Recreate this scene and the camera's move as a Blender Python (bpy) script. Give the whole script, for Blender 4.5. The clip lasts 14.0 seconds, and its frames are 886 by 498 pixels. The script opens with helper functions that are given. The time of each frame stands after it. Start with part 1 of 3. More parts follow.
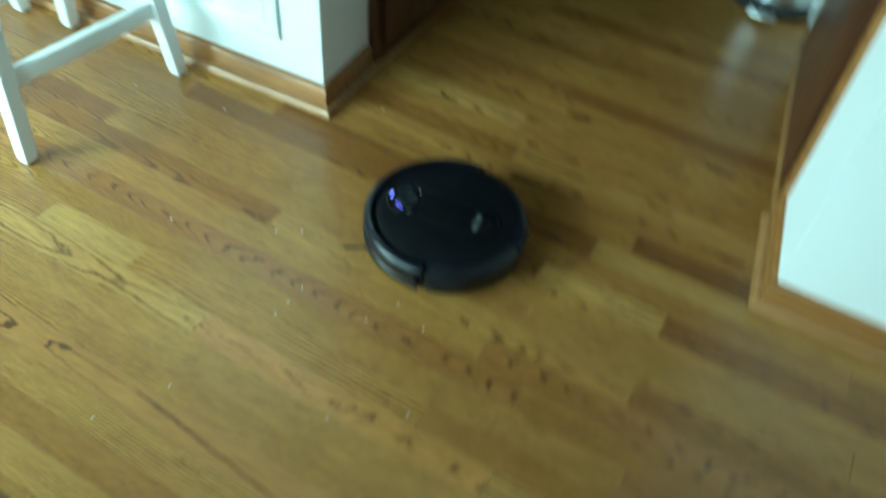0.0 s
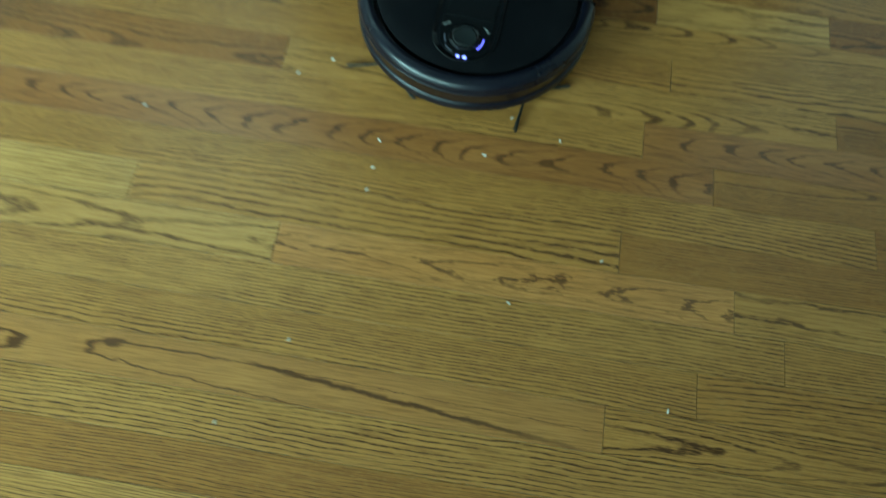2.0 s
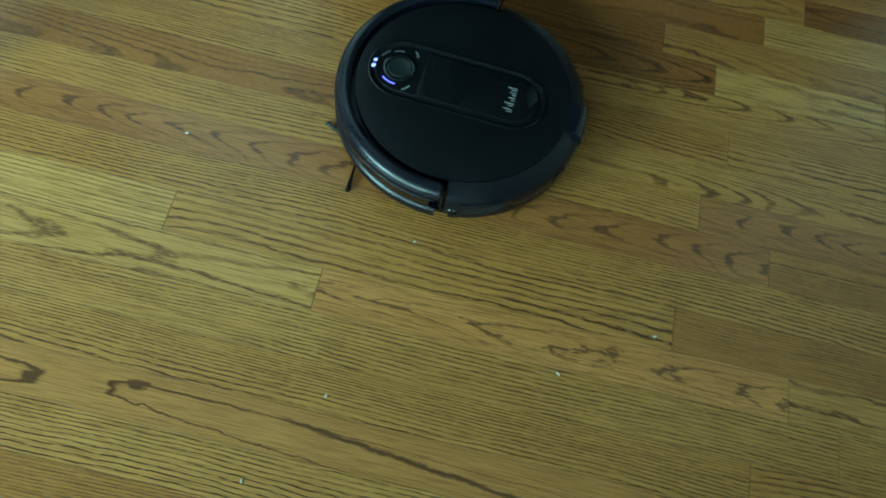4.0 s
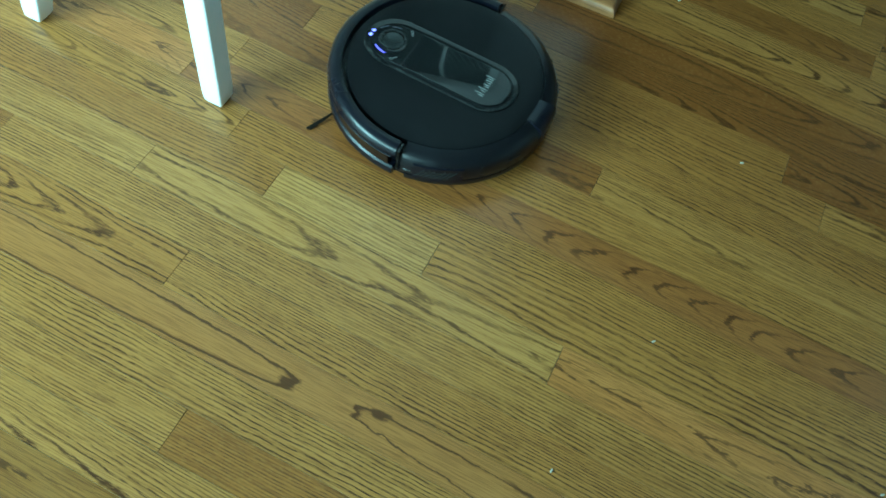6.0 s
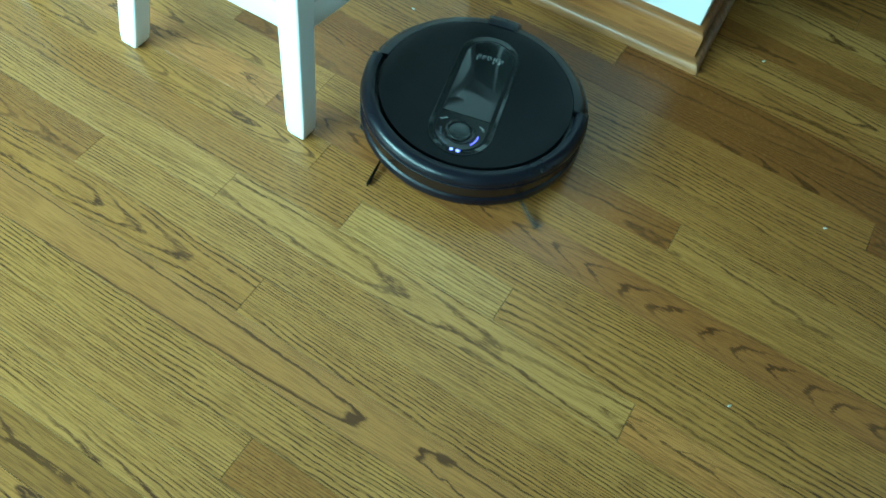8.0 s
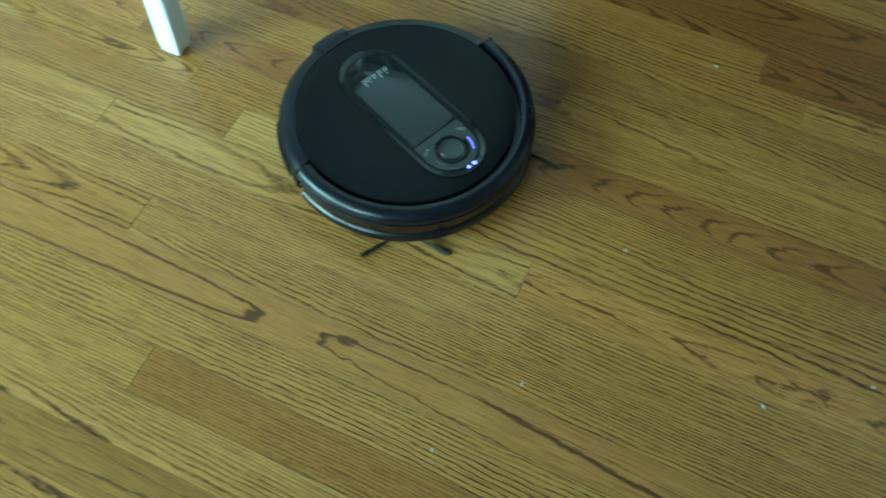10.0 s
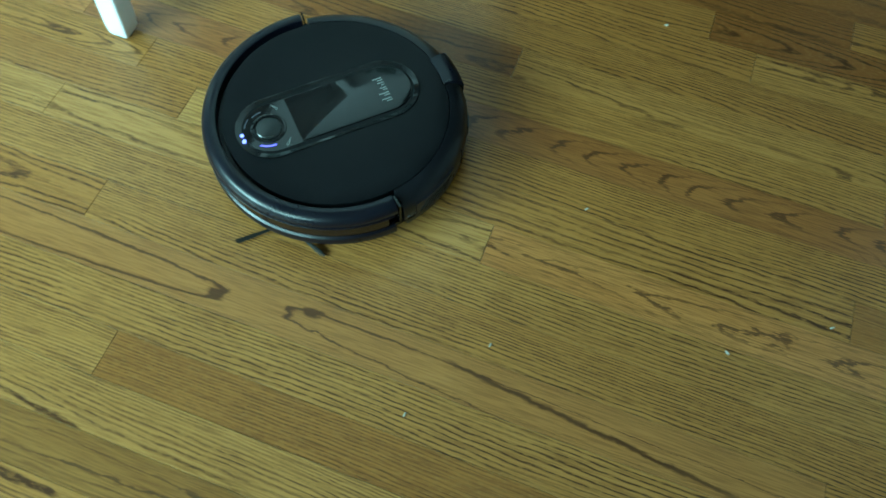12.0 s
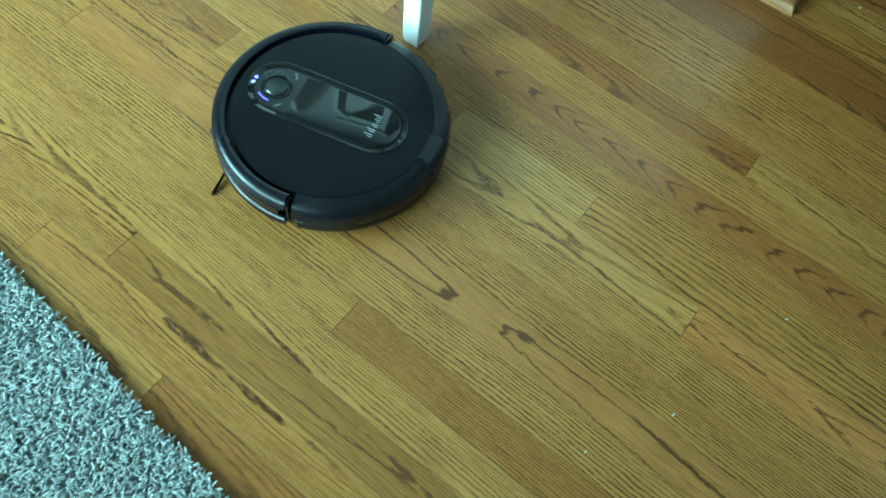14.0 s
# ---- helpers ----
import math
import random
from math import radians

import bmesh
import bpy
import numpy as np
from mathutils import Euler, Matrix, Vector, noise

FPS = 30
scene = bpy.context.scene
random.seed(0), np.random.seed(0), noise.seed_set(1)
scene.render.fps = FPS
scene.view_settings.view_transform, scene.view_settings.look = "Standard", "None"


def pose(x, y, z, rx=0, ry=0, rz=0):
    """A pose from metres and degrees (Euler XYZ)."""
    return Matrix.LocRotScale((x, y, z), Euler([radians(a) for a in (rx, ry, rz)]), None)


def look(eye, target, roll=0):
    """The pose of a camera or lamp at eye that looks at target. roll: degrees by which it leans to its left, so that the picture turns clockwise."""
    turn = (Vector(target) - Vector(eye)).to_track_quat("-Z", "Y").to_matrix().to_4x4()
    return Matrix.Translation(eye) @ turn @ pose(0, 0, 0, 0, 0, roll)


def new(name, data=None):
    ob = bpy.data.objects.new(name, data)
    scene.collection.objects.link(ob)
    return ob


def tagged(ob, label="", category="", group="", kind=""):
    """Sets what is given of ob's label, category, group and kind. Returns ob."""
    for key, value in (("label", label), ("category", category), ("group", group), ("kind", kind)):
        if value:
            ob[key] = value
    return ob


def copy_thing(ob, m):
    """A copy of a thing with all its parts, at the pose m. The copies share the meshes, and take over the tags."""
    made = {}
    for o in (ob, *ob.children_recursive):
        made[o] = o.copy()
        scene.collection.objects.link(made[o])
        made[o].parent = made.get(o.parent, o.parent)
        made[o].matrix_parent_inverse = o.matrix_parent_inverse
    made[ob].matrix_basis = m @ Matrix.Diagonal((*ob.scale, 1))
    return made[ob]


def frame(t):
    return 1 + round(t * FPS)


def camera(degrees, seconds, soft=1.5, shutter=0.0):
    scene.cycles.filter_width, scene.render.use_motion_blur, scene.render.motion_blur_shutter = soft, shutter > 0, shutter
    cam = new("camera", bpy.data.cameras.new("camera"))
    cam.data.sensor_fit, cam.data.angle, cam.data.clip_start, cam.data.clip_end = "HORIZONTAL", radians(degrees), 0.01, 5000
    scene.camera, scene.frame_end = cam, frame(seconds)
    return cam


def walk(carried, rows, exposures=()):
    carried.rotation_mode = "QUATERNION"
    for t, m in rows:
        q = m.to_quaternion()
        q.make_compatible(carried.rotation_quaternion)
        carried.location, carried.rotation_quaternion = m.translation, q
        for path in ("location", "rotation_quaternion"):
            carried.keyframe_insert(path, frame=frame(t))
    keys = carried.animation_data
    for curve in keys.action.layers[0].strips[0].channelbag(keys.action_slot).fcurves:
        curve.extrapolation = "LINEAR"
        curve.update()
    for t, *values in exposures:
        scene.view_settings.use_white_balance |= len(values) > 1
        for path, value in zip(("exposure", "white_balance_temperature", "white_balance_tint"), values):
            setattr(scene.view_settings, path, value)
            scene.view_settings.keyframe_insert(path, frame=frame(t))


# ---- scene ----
cam = camera(59.0, 14.0, soft=1.55, shutter=0.5)
PATH = [
    (0, (0.732, -0.578, 1.163), (0.153, 0.632, -0.32), 5.7),
    (0.2, (0.678, -0.632, 1.148), (0.237, 0.493, -0.445), 3.1),
    (0.4, (0.613, -0.614, 1.181), (0.186, 0.422, -0.476), 4.0),
    (0.5, (0.573, -0.6, 1.199), (0.167, 0.406, -0.481), 5.4),
    (0.8, (0.486, -0.489, 1.213), (0.051, 0.441, -0.503), 2.1),
    (1, (0.427, -0.45, 1.217), (0.02, 0.461, -0.516), 3.3),
    (1.2, (0.382, -0.425, 1.196), (0.002, 0.466, -0.554), 0.9),
    (1.5, (0.29, -0.414, 1.153), (0.118, 0.509, -0.614), 2.9),
    (1.8, (0.273, -0.384, 1.038), (0.135, 0.346, -0.819), -2.4),
    (2, (0.242, -0.388, 0.923), (0.183, 0.38, -0.922), 4.6),
    (2.2, (0.254, -0.34, 0.868), (0.221, 0.333, -1.015), 7.1),
    (4.3, (0.092, -0.373, 0.891), (0.078, 0.529, -0.894), 14.1),
    (4.5, (0.058, -0.39, 0.893), (0.018, 0.537, -0.879), 14.6),
    (5, (-0.02, -0.423, 0.896), (-0.179, 0.548, -0.845), 12.7),
    (5.5, (-0.059, -0.442, 0.893), (-0.29, 0.514, -0.849), 12.2),
    (6, (-0.06, -0.447, 0.9), (-0.321, 0.51, -0.837), 12.9),
    (6.5, (-0.094, -0.452, 0.909), (-0.391, 0.573, -0.783), 13.1),
    (7, (-0.115, -0.462, 0.9), (-0.526, 0.558, -0.771), 11.0),
    (7.2, (-0.122, -0.464, 0.897), (-0.539, 0.554, -0.773), 11.6),
    (9.3, (-0.032, -0.472, 0.872), (-0.454, 0.454, -0.849), 6.8),
    (9.5, (-0.023, -0.476, 0.875), (-0.458, 0.445, -0.847), 5.7),
    (10, (0.062, -0.455, 0.858), (-0.286, 0.419, -0.907), 2.7),
    (10.5, (0.117, -0.445, 0.848), (-0.169, 0.448, -0.919), 2.8),
    (11, (0.13, -0.434, 0.852), (-0.099, 0.453, -0.926), 3.3),
    (11.5, (0.11, -0.447, 0.848), (-0.106, 0.44, -0.931), 4.5),
    (12, (0.081, -0.475, 0.846), (-0.189, 0.407, -0.929), 3.7),
    (12.5, (0.071, -0.49, 0.854), (-0.26, 0.373, -0.919), 3.1),
    (13, (0.034, -0.527, 0.862), (-0.354, 0.38, -0.878), 6.0),
    (13.5, (-0.043, -0.562, 0.886), (-0.517, 0.297, -0.857), 8.0),
    (14, (-0.079, -0.588, 0.947), (-0.532, 0.221, -0.826), 10.0),
]
walk(cam, [(t, look(eye, target, roll)) for t, eye, target, roll in PATH], [
    (0, 0.97, 5050, -40), (1.2, 0.86, 5000, -40), (1.8, 0.72, 5000, -40), (2.2, 0.64, 4950, -40), (4.3, 0.50, 4700, -42), (7.0, 0.56, 4520, -42),
    (9.5, 0.53, 4620, -42), (11.0, 0.48, 4700, -42), (12.5, 0.50, 4680, -42), (14, 0.68, 4620, -42)])

# ---- world and light ----
world = bpy.data.worlds.new("world")
scene.world = world
world.use_nodes = True
_nt = world.node_tree
_sky = _nt.nodes.new("ShaderNodeTexSky")
_sky.sky_type, _sky.sun_disc, _sky.sun_elevation, _sky.sun_rotation = "NISHITA", False, radians(38), radians(200)
_nt.links.new(_sky.outputs[0], _nt.nodes["Background"].inputs[0])
_nt.nodes["Background"].inputs[1].default_value = 0.12


def area_lamp(name, m, w, h, watts, colour, spread):
    d = bpy.data.lights.new(name, "AREA")
    d.shape, d.size, d.size_y, d.energy, d.color, d.spread = "RECTANGLE", w, h, watts, colour, radians(spread)
    ob = new(name, d)
    ob.matrix_basis = m
    return ob


# daylight in the opening of the west window, and a fill in the south one
area_lamp("window_daylight", look((-2.46, -1.97, 1.25), (-0.78, 0.45, 0.30)), 1.5, 1.1, 29, (0.9, 0.97, 1.0), 84)
# added fill from an assumed window: softens robot shadow, lifts the north wall
area_lamp("south_fill_lamp", look((-1.05, -2.74, 1.30), (-0.75, 0.45, 0.25)), 1.5, 1.1, 9.5, (0.9, 0.97, 1.0), 66)

# ---- materials ----


class Nodes:
    """Short hand for building one node material."""

    def __init__(self, name):
        self.mat = bpy.data.materials.new(name)
        self.mat.use_nodes = True
        self.t = self.mat.node_tree
        self.bsdf = self.t.nodes["Principled BSDF"]

    def put(self, sock, v):
        if isinstance(v, bpy.types.NodeSocket):
            self.t.links.new(v, sock)
        else:
            sock.default_value = v

    def math(self, op, a, b=0.0, c=0.0):
        n = self.t.nodes.new("ShaderNodeMath")
        n.operation = op
        for s, v in zip(n.inputs, (a, b, c)):
            self.put(s, v)
        return n.outputs[0]

    def smooth(self, v, lo, hi, to0=0.0, to1=1.0):
        n = self.t.nodes.new("ShaderNodeMapRange")
        n.interpolation_type = "SMOOTHSTEP"
        for s, x in zip(n.inputs, (v, lo, hi, to0, to1)):
            self.put(s, x)
        return n.outputs[0]

    def coord(self, which="Object"):
        return self.t.nodes.new("ShaderNodeTexCoord").outputs[which]

    def scaled(self, v, sc, off=None):
        n = self.t.nodes.new("ShaderNodeVectorMath")
        n.operation = "MULTIPLY_ADD"
        self.put(n.inputs[0], v)
        n.inputs[1].default_value = sc
        if off is not None:
            self.put(n.inputs[2], off)
        return n.outputs[0]

    def noise(self, v, scale=1.0, detail=2.0, rough=0.5, dist=0.0):
        n = self.t.nodes.new("ShaderNodeTexNoise")
        self.put(n.inputs["Vector"], v)
        n.inputs["Scale"].default_value, n.inputs["Detail"].default_value = scale, detail
        n.inputs["Roughness"].default_value, n.inputs["Distortion"].default_value = rough, dist
        return n.outputs[0]

    def ramp(self, v, stops):
        n = self.t.nodes.new("ShaderNodeValToRGB")
        self.put(n.inputs[0], v)
        e = n.color_ramp.elements
        while len(e) < len(stops):
            e.new(0.5)
        for el, (p, c) in zip(e, stops):
            el.position, el.color = p, (*c, 1)
        return n.outputs[0]

    def mix(self, f, a, b, kind="MIX"):
        n = self.t.nodes.new("ShaderNodeMix")
        n.data_type, n.blend_type = "RGBA", kind
        self.put(n.inputs[0], f)
        for s, v in ((n.inputs[6], a), (n.inputs[7], b)):
            self.put(s, (*v, 1) if isinstance(v, tuple) else v)
        return n.outputs[2]

    def bump(self, h, strength, dist):
        n = self.t.nodes.new("ShaderNodeBump")
        n.inputs["Strength"].default_value, n.inputs["Distance"].default_value = strength, dist
        self.put(n.inputs["Height"], h)
        self.put(self.bsdf.inputs["Normal"], n.outputs[0])

    def set(self, **kw):
        for k, v in kw.items():
            key = k.replace("_", " ")
            self.put(self.bsdf.inputs[key], (*v, 1) if isinstance(v, tuple) and len(v) == 3 else v)
        return self


def oak_floor():
    """Varnished oak strips. The object's colour holds tone, straightness of grain and strength of the growth rings."""
    k = Nodes("oak_strip")
    info = k.t.nodes.new("ShaderNodeObjectInfo")
    split = k.t.nodes.new("ShaderNodeSeparateColor")
    k.put(split.inputs[0], info.outputs["Color"])
    tone, straight, strong = split.outputs
    shift = k.t.nodes.new("ShaderNodeCombineXYZ")
    for i, m in enumerate((91.0, 37.0, 53.0)):
        k.put(shift.inputs[i], k.math("MULTIPLY", info.outputs["Random"], m))
    p = k.coord()
    xyz = k.t.nodes.new("ShaderNodeSeparateXYZ")
    k.put(xyz.inputs[0], p)
    y = xyz.outputs[1]
    x = xyz.outputs[0]
    rnd = info.outputs["Random"]
    curved = k.math("SUBTRACT", 1.0, straight)
    broad = k.noise(k.scaled(p, (2.2, 9.0, 1.0), shift.outputs[0]), 1.0, 1.5, 0.45)
    wob = k.noise(k.scaled(p, (26.0, 60.0, 1.0), shift.outputs[0]), 1.0, 2.0, 0.55)
    off = k.math("ADD", y, k.math("MULTIPLY_ADD", rnd, 0.05, -0.025))
    arcs = k.math("ADD", k.math("MULTIPLY", k.math("MULTIPLY", off, off), 6200.0), k.math("MULTIPLY", x, k.math("MULTIPLY_ADD", rnd, 9.0, 6.0)))
    lines = k.math("MULTIPLY", y, k.math("MULTIPLY_ADD", rnd, 150.0, 115.0))
    field = k.math("ADD", k.math("MULTIPLY", arcs, curved), k.math("MULTIPLY", lines, straight))
    field = k.math("ADD", field, k.math("MULTIPLY", broad, k.math("MULTIPLY_ADD", curved, 3.5, 6.5)))
    field = k.math("ADD", field, k.math("MULTIPLY", wob, 0.8))
    wave = k.math("SINE", k.math("MULTIPLY", field, 6.2832))
    pores = k.noise(k.scaled(p, (75.0, 520.0, 1.0), shift.outputs[0]), 1.0, 1.5, 0.55)
    fleck = k.noise(k.scaled(p, (16.0, 520.0, 1.0), shift.outputs[0]), 1.0, 2.0, 0.65)
    ring = k.math("MULTIPLY", k.smooth(wave, 0.30, 0.98), k.smooth(pores, 0.34, 0.54, 0.34, 1.0))
    patch = k.smooth(k.noise(k.scaled(p, (5.0, 30.0, 1.0), shift.outputs[0]), 1.0, 2.0), 0.30, 0.60, 0.45, 1.0)
    ring = k.math("MULTIPLY", k.math("MULTIPLY", ring, patch), k.math("MULTIPLY_ADD", strong, 0.75, 0.62))
    base = k.ramp(tone, [(0.0, (0.12, 0.043, 0.010)), (0.3, (0.30, 0.122, 0.024)), (0.6, (0.53, 0.274, 0.062)), (1.0, (0.70, 0.422, 0.122))])
    base = k.mix(k.smooth(fleck, 0.40, 0.68, 0.0, 0.64), base, (0.17, 0.072, 0.015))
    base = k.mix(k.smooth(broad, 0.35, 0.75, 0.0, 0.3), base, (0.36, 0.16, 0.034))
    mottle = k.noise(k.scaled(p, (150.0, 330.0, 1.0), shift.outputs[0]), 1.0, 2.0, 0.6)
    base = k.mix(k.smooth(mottle, 0.45, 0.75, 0.0, 0.2), base, (0.60, 0.37, 0.13))
    col = k.mix(1.0, k.mix(ring, base, (0.085, 0.034, 0.009)), (0.73, 0.735, 0.75), "MULTIPLY")
    wear = k.noise(k.scaled(k.coord("Generated"), (1.0, 1.0, 1.0), shift.outputs[0]), 3.0, 3.0)
    k.set(Base_Color=col, Roughness=k.smooth(wear, 0.3, 0.75, 0.29, 0.40), Coat_Weight=0.15, Coat_Roughness=0.24)
    k.bsdf.inputs["Specular IOR Level"].default_value = 0.4
    k.bump(k.math("ADD", k.math("MULTIPLY", ring, -0.6), k.math("MULTIPLY", fleck, 0.4)), 0.25, 0.0006)
    return k.mat


def figured_oak(name, count, mirror, tone, pale, ragged=0.8):
    """Plain-sawn oak whose growth rings break out as a row of ragged chevrons along the strip."""
    k = Nodes(name)
    p = k.coord()
    xyz = k.t.nodes.new("ShaderNodeSeparateXYZ")
    k.put(xyz.inputs[0], p)
    x, y = xyz.outputs[0], xyz.outputs[1]
    wob = k.noise(k.scaled(p, (30.0, 90.0, 1.0)), 1.0, 3.0, 0.6)
    slow = k.noise(k.scaled(p, (5.0, 20.0, 1.0)), 1.0, 1.0)
    jag = k.noise(k.scaled(p, (14.0, 420.0, 1.0)), 1.0, 2.0, 0.6)
    yc = k.math("ADD", y, k.math("MULTIPLY_ADD", slow, 0.024, -0.014))
    bow = k.math("MULTIPLY", k.math("MULTIPLY", yc, yc), 5200.0)
    field = k.math("ADD", k.math("MULTIPLY", x, count), k.math("MULTIPLY", bow, mirror))
    field = k.math("ADD", field, k.math("ADD", k.math("MULTIPLY", wob, ragged), k.math("ADD", k.math("MULTIPLY", slow, 2.4), k.math("MULTIPLY", jag, 0.45))))
    wave = k.math("SINE", k.math("MULTIPLY", field, 6.2832))
    mid = k.smooth(k.math("ABSOLUTE", yc), 0.004, 0.016, 1.0, 0.42)
    edge = k.math("SINE", k.math("ADD", k.math("MULTIPLY", y, 1250.0), k.math("MULTIPLY", slow, 30.0)))
    pores = k.noise(k.scaled(p, (150.0, 1100.0, 1.0)), 1.0, 1.0)
    side = k.math("MULTIPLY", k.smooth(edge, 0.3, 1.0), k.smooth(k.math("ABSOLUTE", y), 0.017, 0.026, 0.0, 0.4))
    ring = k.math("MAXIMUM", k.math("MULTIPLY", k.smooth(wave, 0.66, 0.97), mid), k.math("MULTIPLY", side, k.smooth(pores, 0.3, 0.5, 0.4, 1.0)))
    fleck = k.noise(k.scaled(p, (16.0, 520.0, 1.0)), 1.0, 2.0, 0.65)
    base = k.mix(k.smooth(slow, 0.3, 0.7), tone, pale)
    base = k.mix(k.smooth(fleck, 0.4, 0.68, 0.0, 0.62), base, (0.12, 0.05, 0.012))
    k.set(Base_Color=k.mix(1.0, k.mix(k.math("MULTIPLY", ring, 0.75), base, (0.05, 0.018, 0.006)), (0.78, 0.76, 0.82), "MULTIPLY"), Roughness=0.31, Coat_Weight=0.15, Coat_Roughness=0.24)
    k.bump(k.math("MULTIPLY", ring, -1.0), 0.2, 0.0005)
    return k.mat


def knotty_oak():
    """Pale oak with one long closed tongue of rings, a small knot that trails two lines, and a dark slanting streak."""
    k = Nodes("oak_knotty")
    p = k.coord()
    xyz = k.t.nodes.new("ShaderNodeSeparateXYZ")
    k.put(xyz.inputs[0], p)
    wob = k.math("SUBTRACT", k.noise(k.scaled(p, (34.0, 70.0, 1.0)), 1.0, 3.0, 0.6), 0.5)
    x = k.math("ADD", xyz.outputs[0], k.math("MULTIPLY", wob, 0.05))
    y = k.math("ADD", xyz.outputs[1], k.math("MULTIPLY", wob, 0.006))

    def sq(v):
        return k.math("MULTIPLY", v, v)

    tongue = k.math("ADD", k.math("MULTIPLY", k.math("SUBTRACT", x, 0.012), 28.0), sq(sq(k.math("MULTIPLY", k.math("SUBTRACT", y, -0.004), 80.0))))
    tip = k.smooth(x, -0.16, 0.012, 2.6, 0.42)
    a = k.math("SUBTRACT", 1.0, k.smooth(k.math("DIVIDE", k.math("ABSOLUTE", tongue), tip), 0.25, 1.0))
    trail = k.math("ADD", k.math("MULTIPLY", k.math("SUBTRACT", x, 0.098), -22.0), sq(sq(k.math("MULTIPLY", k.math("ADD", y, k.math("MULTIPLY_ADD", x, 0.05, -0.009)), 84.0))))
    b = k.math("SUBTRACT", 1.0, k.smooth(k.math("DIVIDE", k.math("ABSOLUTE", trail), k.smooth(x, 0.09, 0.24, 0.22, 1.2)), 0.2, 1.0))
    knot = k.math("ADD", sq(k.math("MULTIPLY", k.math("SUBTRACT", x, 0.122), 70.0)), sq(k.math("MULTIPLY", k.math("SUBTRACT", y, 0.012), 160.0)))
    b = k.math("MAXIMUM", b, k.math("SUBTRACT", 1.0, k.smooth(knot, 0.3, 1.4)))
    streak = k.math("ABSOLUTE", k.math("ADD", y, k.math("MULTIPLY_ADD", k.math("SUBTRACT", x, 0.30), 0.10, -0.012)))
    c = k.math("MULTIPLY", k.math("SUBTRACT", 1.0, k.smooth(streak, 0.0008, 0.0042)), k.math("MULTIPLY", k.smooth(x, 0.27, 0.31), k.smooth(x, 0.55, 0.72, 1.0, 0.35)))
    lines = k.smooth(k.math("SINE", k.math("ADD", k.math("MULTIPLY", xyz.outputs[1], 900.0), k.math("MULTIPLY", tongue, 3.0))), 0.5, 1.0, 0.0, 0.5)
    edge = k.math("MULTIPLY", lines, k.smooth(k.math("ABSOLUTE", xyz.outputs[1]), 0.012, 0.026))
    ring = k.math("MAXIMUM", k.math("MAXIMUM", a, b), k.math("MAXIMUM", c, edge))
    fleck = k.noise(k.scaled(p, (16.0, 520.0, 1.0)), 1.0, 2.0, 0.65)
    base = k.mix(k.noise(k.scaled(p, (5.0, 22.0, 1.0)), 1.0, 2.0), (0.41, 0.205, 0.048), (0.49, 0.265, 0.070))
    base = k.mix(k.smooth(fleck, 0.38, 0.66, 0.0, 0.62), base, (0.20, 0.09, 0.022))
    k.set(Base_Color=k.mix(1.0, k.mix(k.math("MULTIPLY", ring, 0.85), base, (0.05, 0.018, 0.006)), (0.84, 0.82, 0.86), "MULTIPLY"), Roughness=0.3, Coat_Weight=0.15, Coat_Roughness=0.24)
    k.bump(k.math("MULTIPLY", ring, -1.0), 0.2, 0.0005)
    return k.mat


def painted(name, colour, rough=0.5, grain=120.0, lift=0.15, second=None):
    k = Nodes(name)
    p = k.coord()
    n = k.noise(p, 3.0, 4.0, 0.6)
    f = k.noise(p, grain, 3.0, 0.6)
    c2 = second or tuple(c * 0.86 for c in colour)
    k.set(Base_Color=k.mix(k.smooth(n, 0.35, 0.75), colour, c2), Roughness=k.smooth(f, 0.2, 0.8, rough - 0.06, rough + 0.08))
    k.bump(f, lift, 0.0008)
    return k.mat


def trim_wood(name, light, dark, stretch=(3.0, 90.0, 90.0)):
    k = Nodes(name)
    p = k.coord()
    a = k.noise(k.scaled(p, stretch), 1.0, 3.0, 0.6, 0.4)
    b = k.noise(k.scaled(p, tuple(s * 6 for s in stretch)), 1.0, 2.0, 0.5)
    c = k.mix(k.smooth(a, 0.3, 0.7), light, dark)
    c = k.mix(k.smooth(b, 0.52, 0.75, 0.0, 0.5), c, tuple(v * 0.45 for v in dark))
    k.set(Base_Color=c, Roughness=k.smooth(a, 0.2, 0.8, 0.3, 0.45), Coat_Weight=0.25, Coat_Roughness=0.2)
    k.bump(b, 0.15, 0.0005)
    return k.mat


def plastic(name, colour, rough, coat=0.0, grain=900.0, lift=0.05):
    k = Nodes(name)
    p = k.coord()
    f = k.noise(p, grain, 2.0)
    d = k.noise(p, 14.0, 4.0, 0.65)
    k.set(Base_Color=k.mix(k.smooth(d, 0.45, 0.8, 0.0, 0.5), colour, tuple(c * 1.7 + 0.002 for c in colour)),
          Roughness=k.smooth(d, 0.3, 0.75, max(rough - 0.03, 0.02), rough + 0.06), Coat_Weight=coat, Coat_Roughness=0.06)
    k.bump(f, lift, 0.0003)
    return k.mat


def glow(name, colour, strength):
    k = Nodes(name)
    k.set(Base_Color=(0.02, 0.02, 0.03), Emission_Color=colour, Emission_Strength=strength)
    return k.mat


def steel():
    k = Nodes("brushed_steel")
    p = k.coord()
    n = k.noise(k.scaled(p, (40.0, 40.0, 900.0)), 1.0, 2.0)
    k.set(Base_Color=(0.6, 0.61, 0.62), Metallic=1.0, Roughness=k.smooth(n, 0.2, 0.8, 0.22, 0.36))
    k.bump(n, 0.1, 0.0003)
    return k.mat


